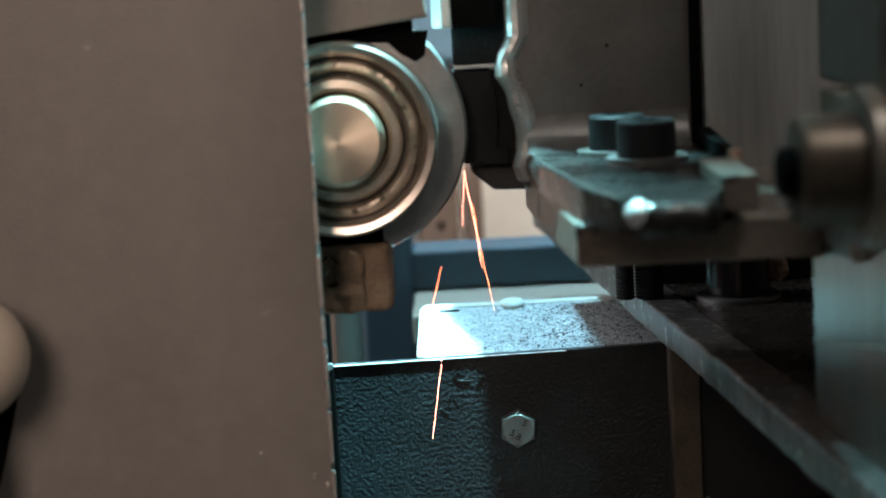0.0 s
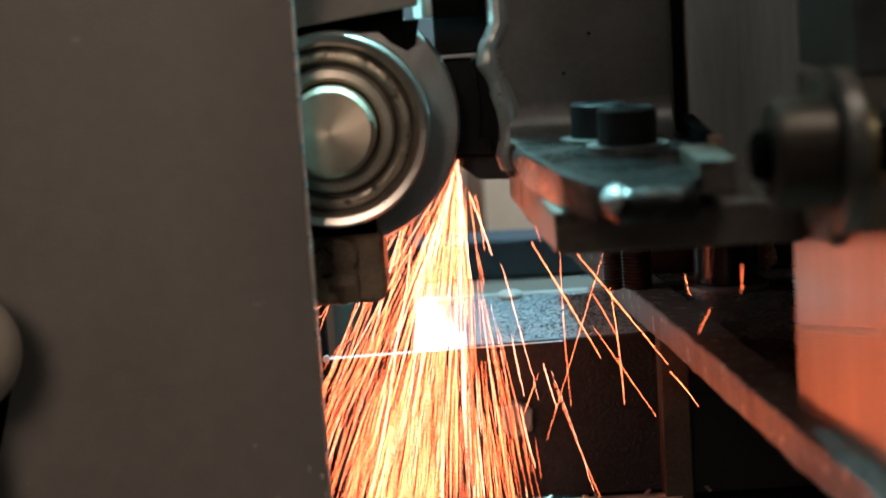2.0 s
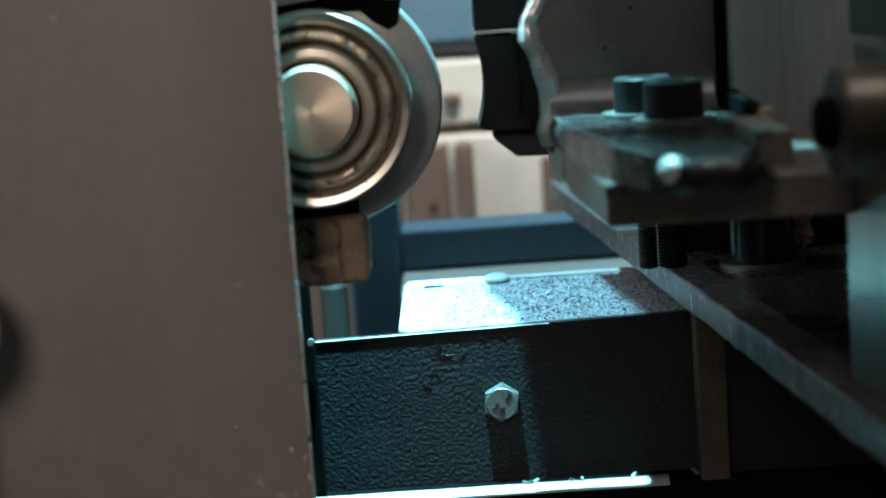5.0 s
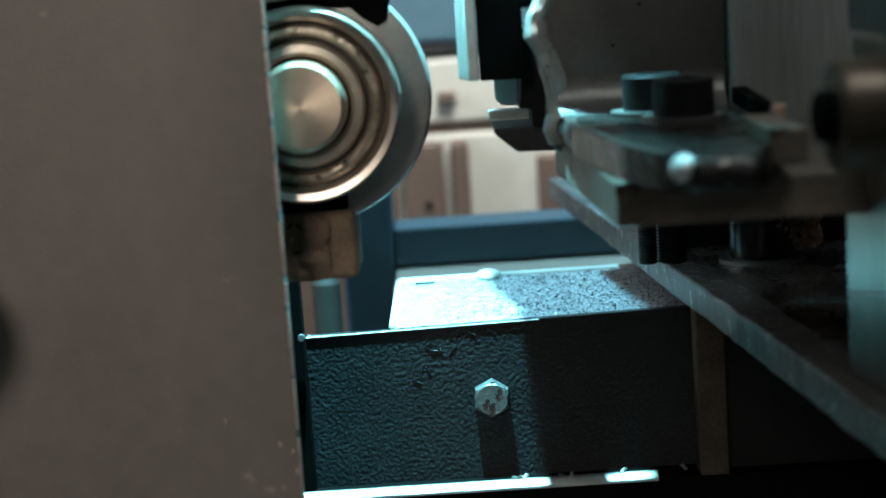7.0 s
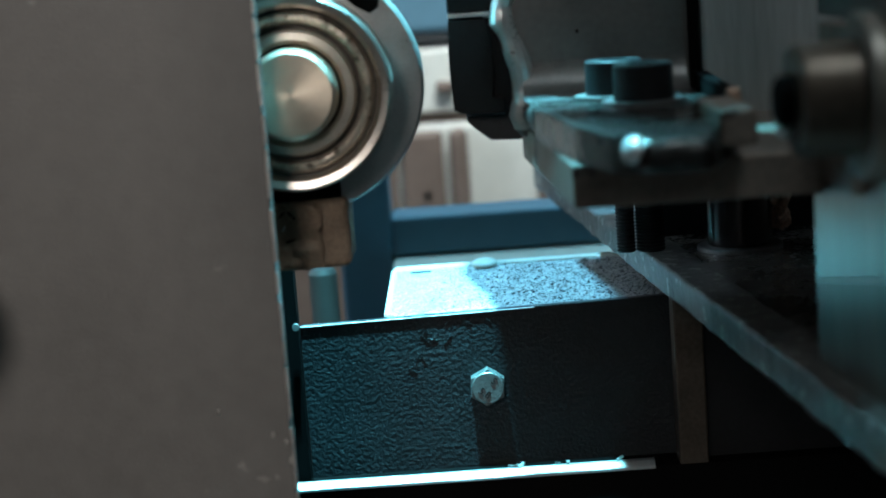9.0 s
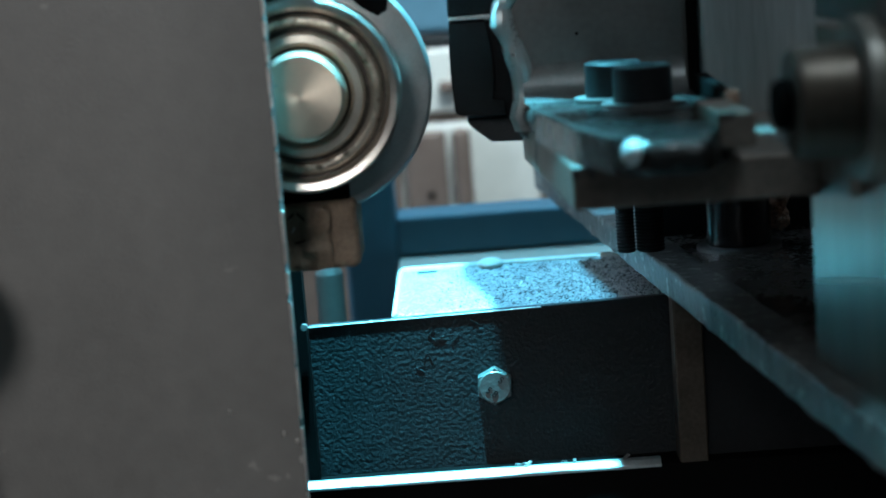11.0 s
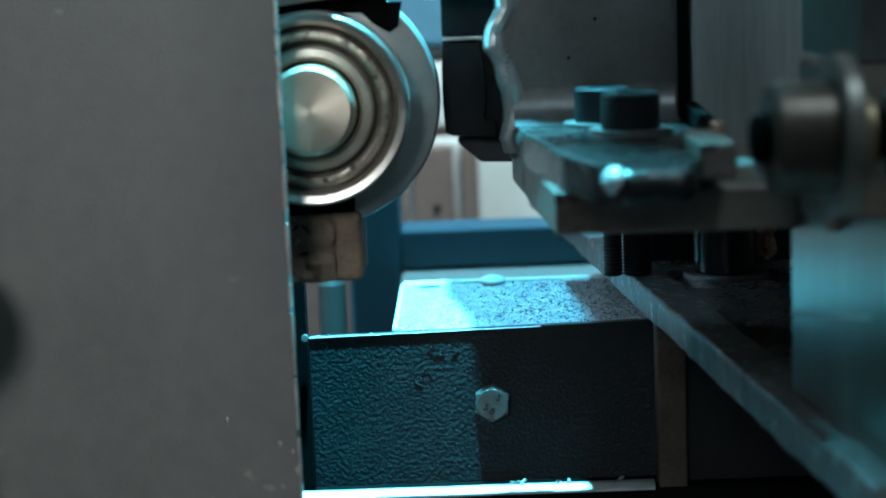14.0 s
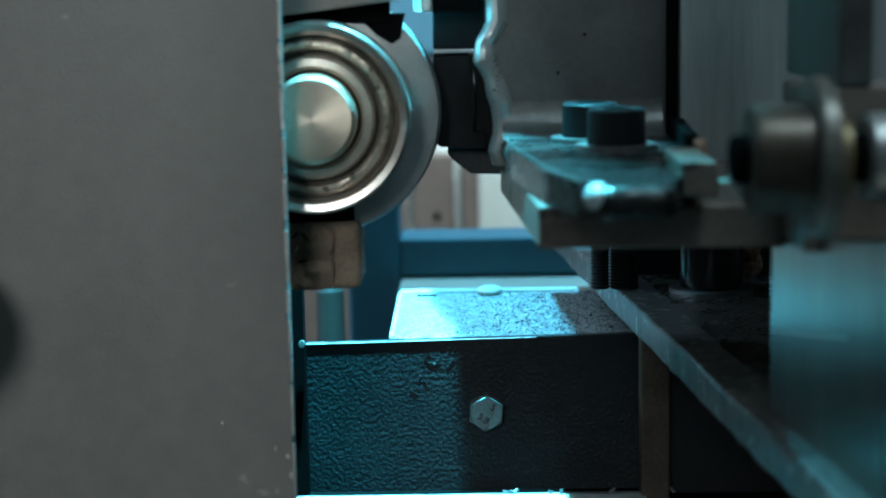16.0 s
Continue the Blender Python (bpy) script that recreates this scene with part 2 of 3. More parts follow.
def grain(bm, at, size, rnd):
    """A tiny crooked chip of four faces."""
    c = [bm.verts.new(at + Vector((rnd.gauss(0, 1), rnd.gauss(0, 1), rnd.gauss(0, 0.6))) * size) for k in range(4)]
    for a, b, d in ((0, 1, 2), (0, 2, 3), (0, 3, 1), (1, 3, 2)):
        bm.faces.new((c[a], c[b], c[d]))


# ---- the hall round the machine ----
def hall():
    tagged(part("floor", box(-2.5, 2.5, -2.2, 3.0, -1.06, -1.0), CONCRETE), "grey concrete workshop floor", "floor", kind="structure")
    tagged(part("ceiling", box(-2.5, 2.5, -2.2, 3.0, 1.6, 1.66), HALL), "plain pale hall ceiling", "ceiling", kind="structure")
    tagged(part("wall_north", box(-2.5, 2.5, 3.0, 3.1, -1.0, 1.6), HALL), "plain grey hall wall", "wall", kind="structure")
    tagged(part("wall_south", box(-2.5, 2.5, -2.3, -2.2, -1.0, 1.6), HALL), "plain grey hall wall", "wall", kind="structure")
    tagged(part("wall_west", box(-2.6, -2.5, -2.2, 3.0, -1.0, 1.6), HALL), "plain grey hall wall", "wall", kind="structure")
    tagged(part("wall_east", box(2.5, 2.6, -2.2, 3.0, -1.0, 1.6), HALL), "plain grey hall wall", "wall", kind="structure")


def shade_covers():
    """Unseen panels beside and above the camera's opening, added to shade the parts on the right."""
    tagged(part("wall_shade_right", box(0.135, 0.9, 0.14, 0.16, -1.0, 1.0, 0.002), PLATE_PAINT), "unseen grey panel beside the opening that blocks light", "wall", kind="structure")
    tagged(part("wall_shade_top", box(-0.085, 0.124, 0.14, 0.16, 0.022, 1.0, 0.002), PLATE_PAINT), "unseen grey panel above the opening that blocks light", "wall", kind="structure")


def lower_screen():
    # Unseen panel, added to keep hall light off the housing front.
    tagged(part("wall_shade_low", box(-0.085, 0.124, 0.14, 0.16, -1.0, -0.062, 0.002), PLATE_PAINT), "unseen grey panel below the opening that blocks light", "wall", kind="structure")


def backdrop():
    """The cabinet and frame seen past the machine."""
    cab = thing("cabinet", "cream sheet-metal cabinet with brown doors behind the grinder", "cabinet")
    part("body", box(-0.45, 0.45, 1.47, 1.6, -1.0, -0.142, 0.004), CREAM, cab)
    part("upper_body", box(-0.45, 0.45, 1.472, 1.6, -0.132, -0.076, 0.003), CREAM, cab)
    part("shadow_gap", box(-0.44, 0.44, 1.48, 1.6, -0.142, -0.132), BROWN_PANEL, cab)
    part("door", box(-0.047, -0.010, 1.455, 1.47, -0.60, -0.147, 0.004), BROWN_PANEL, cab, "brown embossed door panel")
    part("door", box(-0.16, -0.052, 1.455, 1.47, -0.60, -0.147, 0.004), BROWN_PANEL, cab, "brown embossed door panel")
    part("mullion", box(-0.004, 0.012, 1.450, 1.47, -0.60, -0.146, 0.005), BROWN_PANEL, cab, "rounded brown upright")
    part("door", box(0.072, 0.20, 1.458, 1.47, -0.60, -0.165, 0.003), BROWN_PANEL, cab, "brown embossed door panel")
    part("screw", lathe([(0.003, 0), (0.003, -0.002), (0.001, -0.003)], (-0.026, 1.455, -0.203), "y", 16), DARK_GAP, cab)
    part("handle", box(-0.012, 0.004, 1.462, 1.48, -0.114, -0.104, 0.002), BROWN_PANEL, cab)
    duct = thing("cable_duct", "blue-grey painted duct above the cabinet", "duct")
    part("body", box(-0.5, 0.5, 1.50, 1.62, -0.062, 0.12, 0.004), BLUE_PAINT, duct)
    part("lip", box(-0.5, 0.5, 1.49, 1.62, -0.074, -0.064, 0.002), BLACK, duct)
    beam = thing("machine_frame", "blue-grey painted steel machine frame", "frame")
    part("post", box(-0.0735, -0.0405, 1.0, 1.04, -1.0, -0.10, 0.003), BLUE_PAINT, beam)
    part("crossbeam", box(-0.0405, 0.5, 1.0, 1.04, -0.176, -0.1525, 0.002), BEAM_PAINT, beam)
    part("shelf", box(-0.0405, 0.5, 0.93, 1.04, -0.196, -0.178, 0.002), GREY_GREEN, beam)
    part("post", box(-0.30, -0.26, 1.0, 1.04, -1.0, -0.10, 0.003), BLUE_PAINT, beam)
    pipe = thing("round_post", "brownish painted round post inside the frame", "post")
    part("tube", lathe([(0.0075, -1.0), (0.0075, -0.158), (0.006, -0.155)], (-0.0725, 0.86, 0), "z", 32), POST_PAINT, pipe, smooth=True)


# ---- the fixed machine ----
def cover_plate():
    t = thing("cover_plate", "large grey-brown painted steel cover plate with worn edge", "plate")
    # The lower-left notch stands for the knob's dark triangle of shadow.
    pts = [(-0.0575, 0.25), (-0.0585, -0.165), (-0.060, -0.40), (-0.20, -0.40), (-0.170, -0.150), (-0.157, -0.108), (-0.26, -0.092), (-0.26, 0.25)]
    part("sheet", prism(pts, "y", 0.530, 0.542, 0.0006, 2), PLATE_PAINT, t)
    # Black sheet added behind the plate to darken the notch.
    part("dark_sheet", box(-0.45, -0.13, 0.552, 0.558, -0.50, 0.20, 0.001), BLACK, t)
    # Added near-black sheet that stops the plate's back bouncing lamp light.
    part("backing", box(-0.20, -0.0600, 0.5421, 0.5438, -0.39, 0.24), DARK_GAP, t, "near-black sheet added to hide the plate's lit back")
    bm = bmesh.new()
    rnd = random.Random(4)
    z = 0.2
    while z > -0.30:
        h = rnd.uniform(0.003, 0.014)
        box(-0.0583 - rnd.uniform(0, 0.0004), -0.0574, 0.5293, 0.5310, z - h, z, 0.0002, 1, bm)
        z -= h + rnd.uniform(0, 0.004)
    part("worn_edge", bm, BARE_EDGE, t, "bare metal worn through the paint")
    for x, z, r in ((-0.0642, -0.1507, 0.0008), (-0.060, -0.1535, 0.0007), (-0.0815, -0.1420, 0.0008), (-0.059, -0.16, 0.0009)):
        bm = bmesh.new()
        bmesh.ops.create_icosphere(bm, subdivisions=2, radius=r, matrix=Matrix.Translation((x, 0.530, z)) @ Matrix.Diagonal((0.8, 0.25, 1.5, 1)))
        part("paint_chip", bm, BARE_EDGE, t)
    k = thing("ball_knob", "ivory plastic ball knob beside the cover plate", "knob")
    part("ball", lathe([(0.0001 + 0.0205 * math.sin(math.pi * k / 20), -0.0205 * math.cos(math.pi * k / 20)) for k in range(21)], (-0.1695, 0.505, -0.0985), "z", 40), IVORY, k, smooth=True)
    part("stem", lathe([(0.005, -0.30), (0.005, -0.118)], (-0.1695, 0.505, 0), "z", 24), STEEL, k, smooth=True)


AX = (-0.0505, -0.0412)


def spindle():
    c = (AX[0], 0, AX[1])
    t = thing("spindle_head", "turned steel spindle head with greasy stepped bearing rings", "spindle")
    part("outer_ring", lathe([(0.0285, 0.580), (0.0285, 0.5595), (0.0300, 0.5570), (0.0322, 0.5565), (0.0333, 0.558), (0.0333, 0.578), (0.031, 0.580)], c), STEEL, t, smooth=True)
    part("bearing_seal", lathe([(0.0214, 0.582), (0.0214, 0.5630), (0.0288, 0.5622), (0.0288, 0.58)], c), GROOVE, t, "dark greasy groove", smooth=True)
    part("grease_ring", lathe([(0.0231, 0.575), (0.0231, 0.5606), (0.0238, 0.5593), (0.0250, 0.5586), (0.0262, 0.5589), (0.0271, 0.5600), (0.0275, 0.5615), (0.0275, 0.575)], c), GREASY, t, smooth=True)
    part("inner_ring", lathe([(0.0165, 0.578), (0.0165, 0.5585), (0.0180, 0.5568), (0.0205, 0.5572), (0.0214, 0.559), (0.0214, 0.578)], c), RING_STEEL, t, smooth=True)
    part("gap_ring", lathe([(0.014, 0.58), (0.014, 0.5615), (0.0168, 0.5615), (0.0168, 0.58)], c), DARK_GAP, t, smooth=True)
    part("shaft", lathe([(0.0003, 0.5490), (0.0138, 0.5491), (0.0152, 0.5502), (0.0156, 0.5515), (0.0156, 0.584), (0.001, 0.584)], c, "y", 96), SHAFT_STEEL, t, "bright turned shaft end", smooth=True)
    # Thin pale mark left of the shaft's centre.
    bm = bmesh.new()
    box(-0.0640, -0.0575, 0.5482, 0.5487, -0.0368, -0.0362, 0, 1, bm)
    part("pale_mark", bm, BARE_EDGE, t)
    wh = thing("grinding_wheel", "dark grey grinding wheel with bright cyan-lit rim", "grinding wheel", at=(AX[0], 0.588, AX[1]))
    part("disc", lathe([(0.010, 0.010), (0.0418, 0.010), (0.0418, -0.0095), (0.010, -0.0095)], (0, 0, 0), "y", 128), WHEEL, wh, smooth=True)
    # The rim's paler metal stands for lamp light along the wheel's edge.
    part("rim", lathe([(0.0415, 0.0098), (0.0430, 0.0098), (0.0437, 0.0090), (0.0437, -0.0080), (0.0428, -0.0097), (0.0417, -0.0098)], (0, 0, 0), "y", 128), RIM_STEEL, wh, "cutting rim in a paler, lamp-lit tone", smooth=True)
    hs = thing("wheel_guard", "warm grey painted wheel guard over the grinding wheel", "guard")
    part("top_bar", prism([(-0.12, 0.12), (-0.050, 0.12), (-0.0210, 0.012), (-0.0185, -0.0015), (-0.063, -0.0065), (-0.12, -0.012)], "y", 0.5665, 0.5770, 0.0012), GUARD_PAINT, hs, "smooth grey-brown bar")
    # Unseen plate, added to keep the machine lamp off the screws.
    part("lamp_block", box(-0.0160, 0.16, 0.583, 0.588, 0.272, 0.36, 0.0005), GUARD_PAINT, hs)
    arm = [(AX[0] + x, AX[1] + z) for x, z in ((0.014, 0.0350), (0.0318, 0.0350), (0.0300, 0.0262), (0.0268, 0.0243), (0.0215, 0.0275))]
    part("guard_arm", prism(arm, "y", 0.5772, 0.5783, 0.0003), DARK_GAP, hs, "dark guard arm beside the wheel")
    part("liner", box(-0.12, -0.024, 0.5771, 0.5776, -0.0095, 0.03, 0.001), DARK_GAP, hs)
    cl = thing("casting_block", "rough brown cast block below the spindle", "block")
    bm = box(-0.11, -0.0362, 0.572, 0.60, -0.1040, -0.0795, 0.003, 3)
    part("block", roughen(bm, 0.0007, 220, 2), CAST, cl)
    bm = box(-0.072, -0.0455, 0.5700, 0.580, -0.1035, -0.0805, 0.002, 2)
    part("flaked_skin", roughen(bm, 0.0017, 300, 6), CAST, cl, "cracked and flaking brown skin", smooth=True)
    rnd = random.Random(31)
    for k in range(6):
        bm = roughen(box(-rnd.uniform(0.001, 0.003), rnd.uniform(0.001, 0.003), -0.0006, 0.0006, -0.0003, 0.0003), 0.0005, 500, 2)
        bm.transform(pose(rnd.uniform(-0.066, -0.048), 0.5699, rnd.uniform(-0.101, -0.083), 0, rnd.uniform(-70, 70), 0))
        part("crack", bm, DARK_GAP if k % 3 else BARE_EDGE, cl)
    # Near-black strip painted in for the shadow below the outer ring.
    part("shadow_strip", box(-0.11, -0.0385, 0.574, 0.598, -0.0800, -0.0735, 0.0008), DARK_GAP, cl)
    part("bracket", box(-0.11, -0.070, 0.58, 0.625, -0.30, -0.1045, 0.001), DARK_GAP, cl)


def hex_bolt():
    t = thing("hex_bolt", "zinc-plated hex bolt with raised grade markings", "bolt")
    cx, y0, cz = 0.0086, 0.665, -0.1741
    af = 0.0068
    bm = bmesh.new()
    rings = []
    for r, y in ((af / math.cos(math.pi / 6), y0 + 0.001), (af / math.cos(math.pi / 6), y0 - 0.0046), (af / math.cos(math.pi / 6) * 0.97, y0 - 0.0050)):
        rings.append([bm.verts.new((cx + r * math.sin(math.pi / 3 * k + 0.06), y, cz + r * math.cos(math.pi / 3 * k + 0.06))) for k in range(6)])
    for u, v in zip(rings, rings[1:]):
        for k in range(6):
            bm.faces.new((u[k], u[(k + 1) % 6], v[(k + 1) % 6], v[k]))
    bm.faces.new(rings[-1])
    bm.faces.new(rings[0][::-1])
    part("head", bm, BOLT_ZINC, t)
    part("face", lathe([(af * 1.0, y0 - 0.0046), (af * 0.99, y0 - 0.0051), (af * 0.93, y0 - 0.0056)], (cx, 0, cz), "y", 40), BOLT_ZINC, t)
    for text, x, z, turn in (("5.8", -0.0014, -0.0020, -38), ("S", 0.0027, 0.0028, -38)):
        cu = bpy.data.curves.new("marking", "FONT")
        cu.body, cu.size, cu.extrude, cu.align_x, cu.align_y = text, 0.0042, 0.00012, "CENTER", "CENTER"
        tmp = new("marking", cu)
        me = bpy.data.meshes.new_from_object(tmp.evaluated_get(bpy.context.evaluated_depsgraph_get()))
        bpy.data.objects.remove(tmp)
        me.materials.clear()
        me.materials.append(BLACK_OXIDE)
        ob = new("marking", me)
        ob.parent = t
        ob.matrix_basis = Matrix.Translation((cx + x, y0 - 0.0057, cz + z)) @ pose(0, 0, 0, 90, 0, 0) @ pose(0, 0, 0, 0, 0, turn)


def base_box():
    t = thing("base_housing", "black hammer-finish steel housing below the wheel", "housing")
    pts = [(-0.0665, -0.1441), (0.16, -0.1403), (0.16, -0.30), (-0.0665, -0.30)]
    part("front_panel", prism(pts, "y", 0.665, 0.669, 0.0005, 2), HAMMERED, t)
    # Near-white strip stands for the lamp's highlight on the panel edge.
    part("bright_edge", prism([(-0.0662, -0.1446), (0.03, -0.1430), (0.03, -0.1426), (-0.0662, -0.1441)], "y", 0.6644, 0.6690, 0.0003, 2), BRIGHT_EDGE, t, "near-white strip for the highlight on the panel's top edge")
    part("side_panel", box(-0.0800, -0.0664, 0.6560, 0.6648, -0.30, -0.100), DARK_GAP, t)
    part("screw", lathe([(0.0014, -0.002), (0.0014, 0), (0.0006, 0.0002)], (-0.0668, 0.654, -0.1415), "y", 12), ZINC, t)
    rnd = random.Random(2)
    for k in range(13):
        x, z = rnd.gauss(-0.004, 0.010), -0.1445 - abs(rnd.gauss(0.006, 0.007))
        bm = box(-rnd.uniform(0.0008, 0.0028), rnd.uniform(0.0008, 0.0028), -0.0003, 0.0003, -0.0002, rnd.uniform(0.0001, 0.0004), 0.0001, 1)
        bm.transform(pose(x, 0.6650, z, 0, rnd.uniform(-75, 75), 0))
        part("paint_scar", bm, BLACK, t)
    b = thing("welded_block", "grit-covered steel block with pale sealant along its rim", "block")
    part("body", box(-0.031, 0.15, 0.6695, 0.772, -0.27, -0.1428, 0.0022, 3), GRITTY, b)
    bm = box(-0.0308, 0.15, 0.7665, 0.773, -0.16, -0.1415, 0.0015, 3)
    box(-0.0320, -0.0290, 0.6695, 0.768, -0.17, -0.1418, 0.0015, 3, bm)
    part("sealant_rim", bm, BEAD, b, "pale sealant bead")
    bm = box(-0.0225, -0.013, 0.7585, 0.7600, -0.1432, -0.1420, 0.0004)
    part("crack", bm, DARK_GAP, b)
    bm = bmesh.new()
    bmesh.ops.create_uvsphere(bm, u_segments=24, v_segments=12, radius=1, matrix=Matrix.Translation((0.012, 0.765, -0.1415)) @ Matrix.Diagonal((0.006, 0.008, 0.0025, 1)))
    part("sealant_blob", bm, BEAD, b, smooth=True)
    rnd = random.Random(14)
    for name, mat, count, label in (("dark_grit", GRIT_DARK, 6500, "dark grinding grit lying on the block"), ("pale_grit", ZINC, 2400, "pale metal specks lying on the block")):
        bm = bmesh.new()
        for k in range(count):
            x = rnd.uniform(-0.012, 0.145)
            if rnd.random() > (x + 0.016) / 0.05:
                continue
            grain(bm, Vector((x, rnd.uniform(0.671, 0.765), -0.1426)), rnd.uniform(0.0002, 0.00045), rnd)
        tagged(part(name, bm, mat), label, "grit", kind="stuff")
    g = thing("front_ledge", "black angle rail with top edge worn bright", "rail")
    part("angle", box(-0.11, 0.30, 0.6475, 0.6645, -0.34, -0.2082, 0.0008), DARK_GAP, g)
    # The strip is cut short on the right, where lamp light fades.
    part("worn_top", prism([(0.6468, -0.2090), (0.6468, -0.2080), (0.6473, -0.2074), (0.6487, -0.2060), (0.6497, -0.2056), (0.6512, -0.2057), (0.6512, -0.2090)], "x", -0.0720, 0.074), EDGE_STEEL, g, "bare polished steel strip")
    rnd = random.Random(8)
    for k in range(7):
        bm = roughen(box(-0.002, 0.002, -0.0006, 0.0006, -0.0004, 0.0004), 0.0006, 600, 2)
        bm.transform(pose(rnd.uniform(0.0, 0.085), 0.6503, -0.2050, 0, rnd.uniform(-25, 25), rnd.uniform(0, 180)))
        tagged(part("metal_chip", bm, ZINC), "small curled metal chip on the rail", "metal chip", "chips on the rail")


# ---- the sliding carriage ----
def carriage():
    c = thing("slide_carriage", "steel feed carriage on an angled slide", "carriage")
    # angled slide table, its near end wide of the far end
    bm = box(0, 0.016, 0.0, 0.66, -0.0120, 0.0, 0.0012)
    bmesh.ops.subdivide_edges(bm, edges=[e for e in bm.edges if e.calc_length() > 0.3], cuts=90)
    for v in bm.verts:
        v.co += noise.noise_vector(v.co * 110) * 0.0008
    bm.transform(pose(0.0535, 0.965, -0.123, 0, 0, 5.71) @ pose(0, -0.66, 0))
    part("slide_rail", bm, MACHINED, c, "scuffed machined slide rail")
    deck = [(0.153 - 0.10 * y, y) for y in (0.33, 0.965)] + [(0.24, 0.965), (0.24, 0.33)]
    part("deck", prism(deck, "z", -0.1342, -0.1236, 0.0004), OILY, c, "dark oily deck behind the rail")
    # Black sheet added to darken the open space behind the rods.
    part("dark_infill", box(0.086, 0.25, 0.700, 0.704, -0.1236, 0.0, 0.0005), BLACK, c)
    # Five unseen blocks above the view, added to cut the lamps' light.
    part("shade_plate", prism([(0.0085, 0.638), (0.0094, 0.638), (0.0094, 0.664), (0.0022, 0.700), (0.0022, 0.765), (0.0007, 0.765), (0.0007, 0.699), (0.0085, 0.6635)], "z", 0.014, 0.34, 0.0002), BLACK, c)
    part("rear_shade", box(0.0585, 0.20, 0.798, 0.802, 0.012, 0.60, 0.0004), BLACK, c)
    part("head_shade", box(0.0335, 0.20, 0.592, 0.655, 0.014, 0.26, 0.001), BLACK, c)
    part("front_shade", box(0.0110, 0.0334, 0.5903, 0.5918, 0.08, 0.26, 0.0003), BLACK, c)
    part("cheek_shade", box(0.0096, 0.0334, 0.641, 0.655, 0.011, 0.26, 0.001), BLACK, c)
    # Added near-black strip that makes the open slot look shaded.
    part("slot_filler", box(0.0935, 0.0984, 0.592, 0.602, -0.0735, 0.20, 0.0004), DARK_GAP, c)
    part("support_bar", prism([(0.0913, -0.1352), (0.1030, -0.1362), (0.1030, -0.30), (0.0913, -0.30)], "y", 0.648, 0.660, 0.0008), CAP_STEEL, c, "dull grey upright bar")
    # Black sheet added for the dark void right of the bar.
    part("lower_screen", box(0.1030, 0.24, 0.656, 0.662, -0.30, -0.1356, 0.0006), BLACK, c)
    # upright tooling
    part("back_plate", box(0.0985, 0.22, 0.586, 0.60, -0.0735, 0.20, 0.0015), DARK_BRUSHED, c, "brushed steel back plate")
    bm = prism([(0.471, -0.1234), (0.471, -0.0742), (0.463, -0.0738), (0.4625, -0.0702), (0.310, -0.0470), (0.310, -0.1234)], "x", 0.1108, 0.20)
    for v in bm.verts:
        if v.co.x < 0.15:
            v.co.x += 0.104 * (0.471 - v.co.y)
    bmesh.ops.bevel(bm, geom=list(bm.edges), offset=0.0006, segments=2, affect="EDGES", profile=0.5)
    mb = part("mounting_block", bm, BRUSHED, c, "brushed steel mounting block")
    # A scored line whose near-white colour stands for its glint.
    bm = bmesh.new()
    streak(bm, Vector((0.1107, 0.4705, -0.0995)), Vector((0.0071, -0.068, 0.0125)).normalized(), 0.070, 0.0017, 0.01)
    part("score_line", bm, SCORED, mb, "bright scored line")
    part("screw_carrier", box(0.1118, 0.20, 0.4285, 0.462, -0.0690, -0.0250, 0.0008), SLAB_STEEL, c, "dark steel block carrying the cap screw")
    part("carrier_cheek", box(0.1200, 0.1290, 0.428, 0.500, -0.0250, 0.10, 0.0010), DULL_STEEL, c, "dark upright cheek")
    mid = (0, 0.40, -0.0405)
    cs = part("cap_screw", lathe([(0.0100, 0.0915), (0.0128, 0.0915), (0.0137, 0.0925), (0.0140, 0.0940), (0.0140, 0.1066)], mid, "x", 56), CAP_STEEL, c, "large dark cap screw", smooth=True)
    part("pin", lathe([(0.0048, 0.0872), (0.0062, 0.0880), (0.0062, 0.0914)], mid, "x", 32), DARK_GAP, cs, smooth=True)
    bm = bmesh.new()
    bmesh.ops.create_uvsphere(bm, u_segments=20, v_segments=10, radius=0.0017, matrix=Matrix.Translation((0.0895, 0.402, -0.0478)))
    part("grease_nipple", bm, TIP_STEEL, c, "small bright ball", smooth=True)
    part("washer", lathe([(0.008, 0.1066), (0.0196, 0.1066), (0.0203, 0.1074), (0.0203, 0.1108), (0.0196, 0.1115), (0.008, 0.1115)], mid, "x", 64), WASHER_STEEL, c, "thick stained steel washer", smooth=True)
    part("collar", lathe([(0.006, 0.1116), (0.0098, 0.1116), (0.0104, 0.1124), (0.0104, 0.1158), (0.006, 0.1160)], mid, "x", 48), BRASSY, c, "yellowish collar", smooth=True)
    part("shank", lathe([(0.0060, 0.1160), (0.0060, 0.1245)], mid, "x", 32), DARK_GAP, c, smooth=True)
    part("sleeve", lathe([(0.0060, 0.1200), (0.0100, 0.1200), (0.0112, 0.1212), (0.0112, 0.160)], mid, "x", 48), ZINC, c, "pale steel sleeve", smooth=True)
    # lower jaw under the pad
    part("jaw", prism([(0.0143, -0.0572), (0.0145, -0.0585), (0.0157, -0.0602), (0.0227, -0.0662), (0.0400, -0.0668), (0.0400, -0.0572)], "y", 0.600, 0.632, 0.0006), JAW_STEEL, c, "angular steel support jaw")
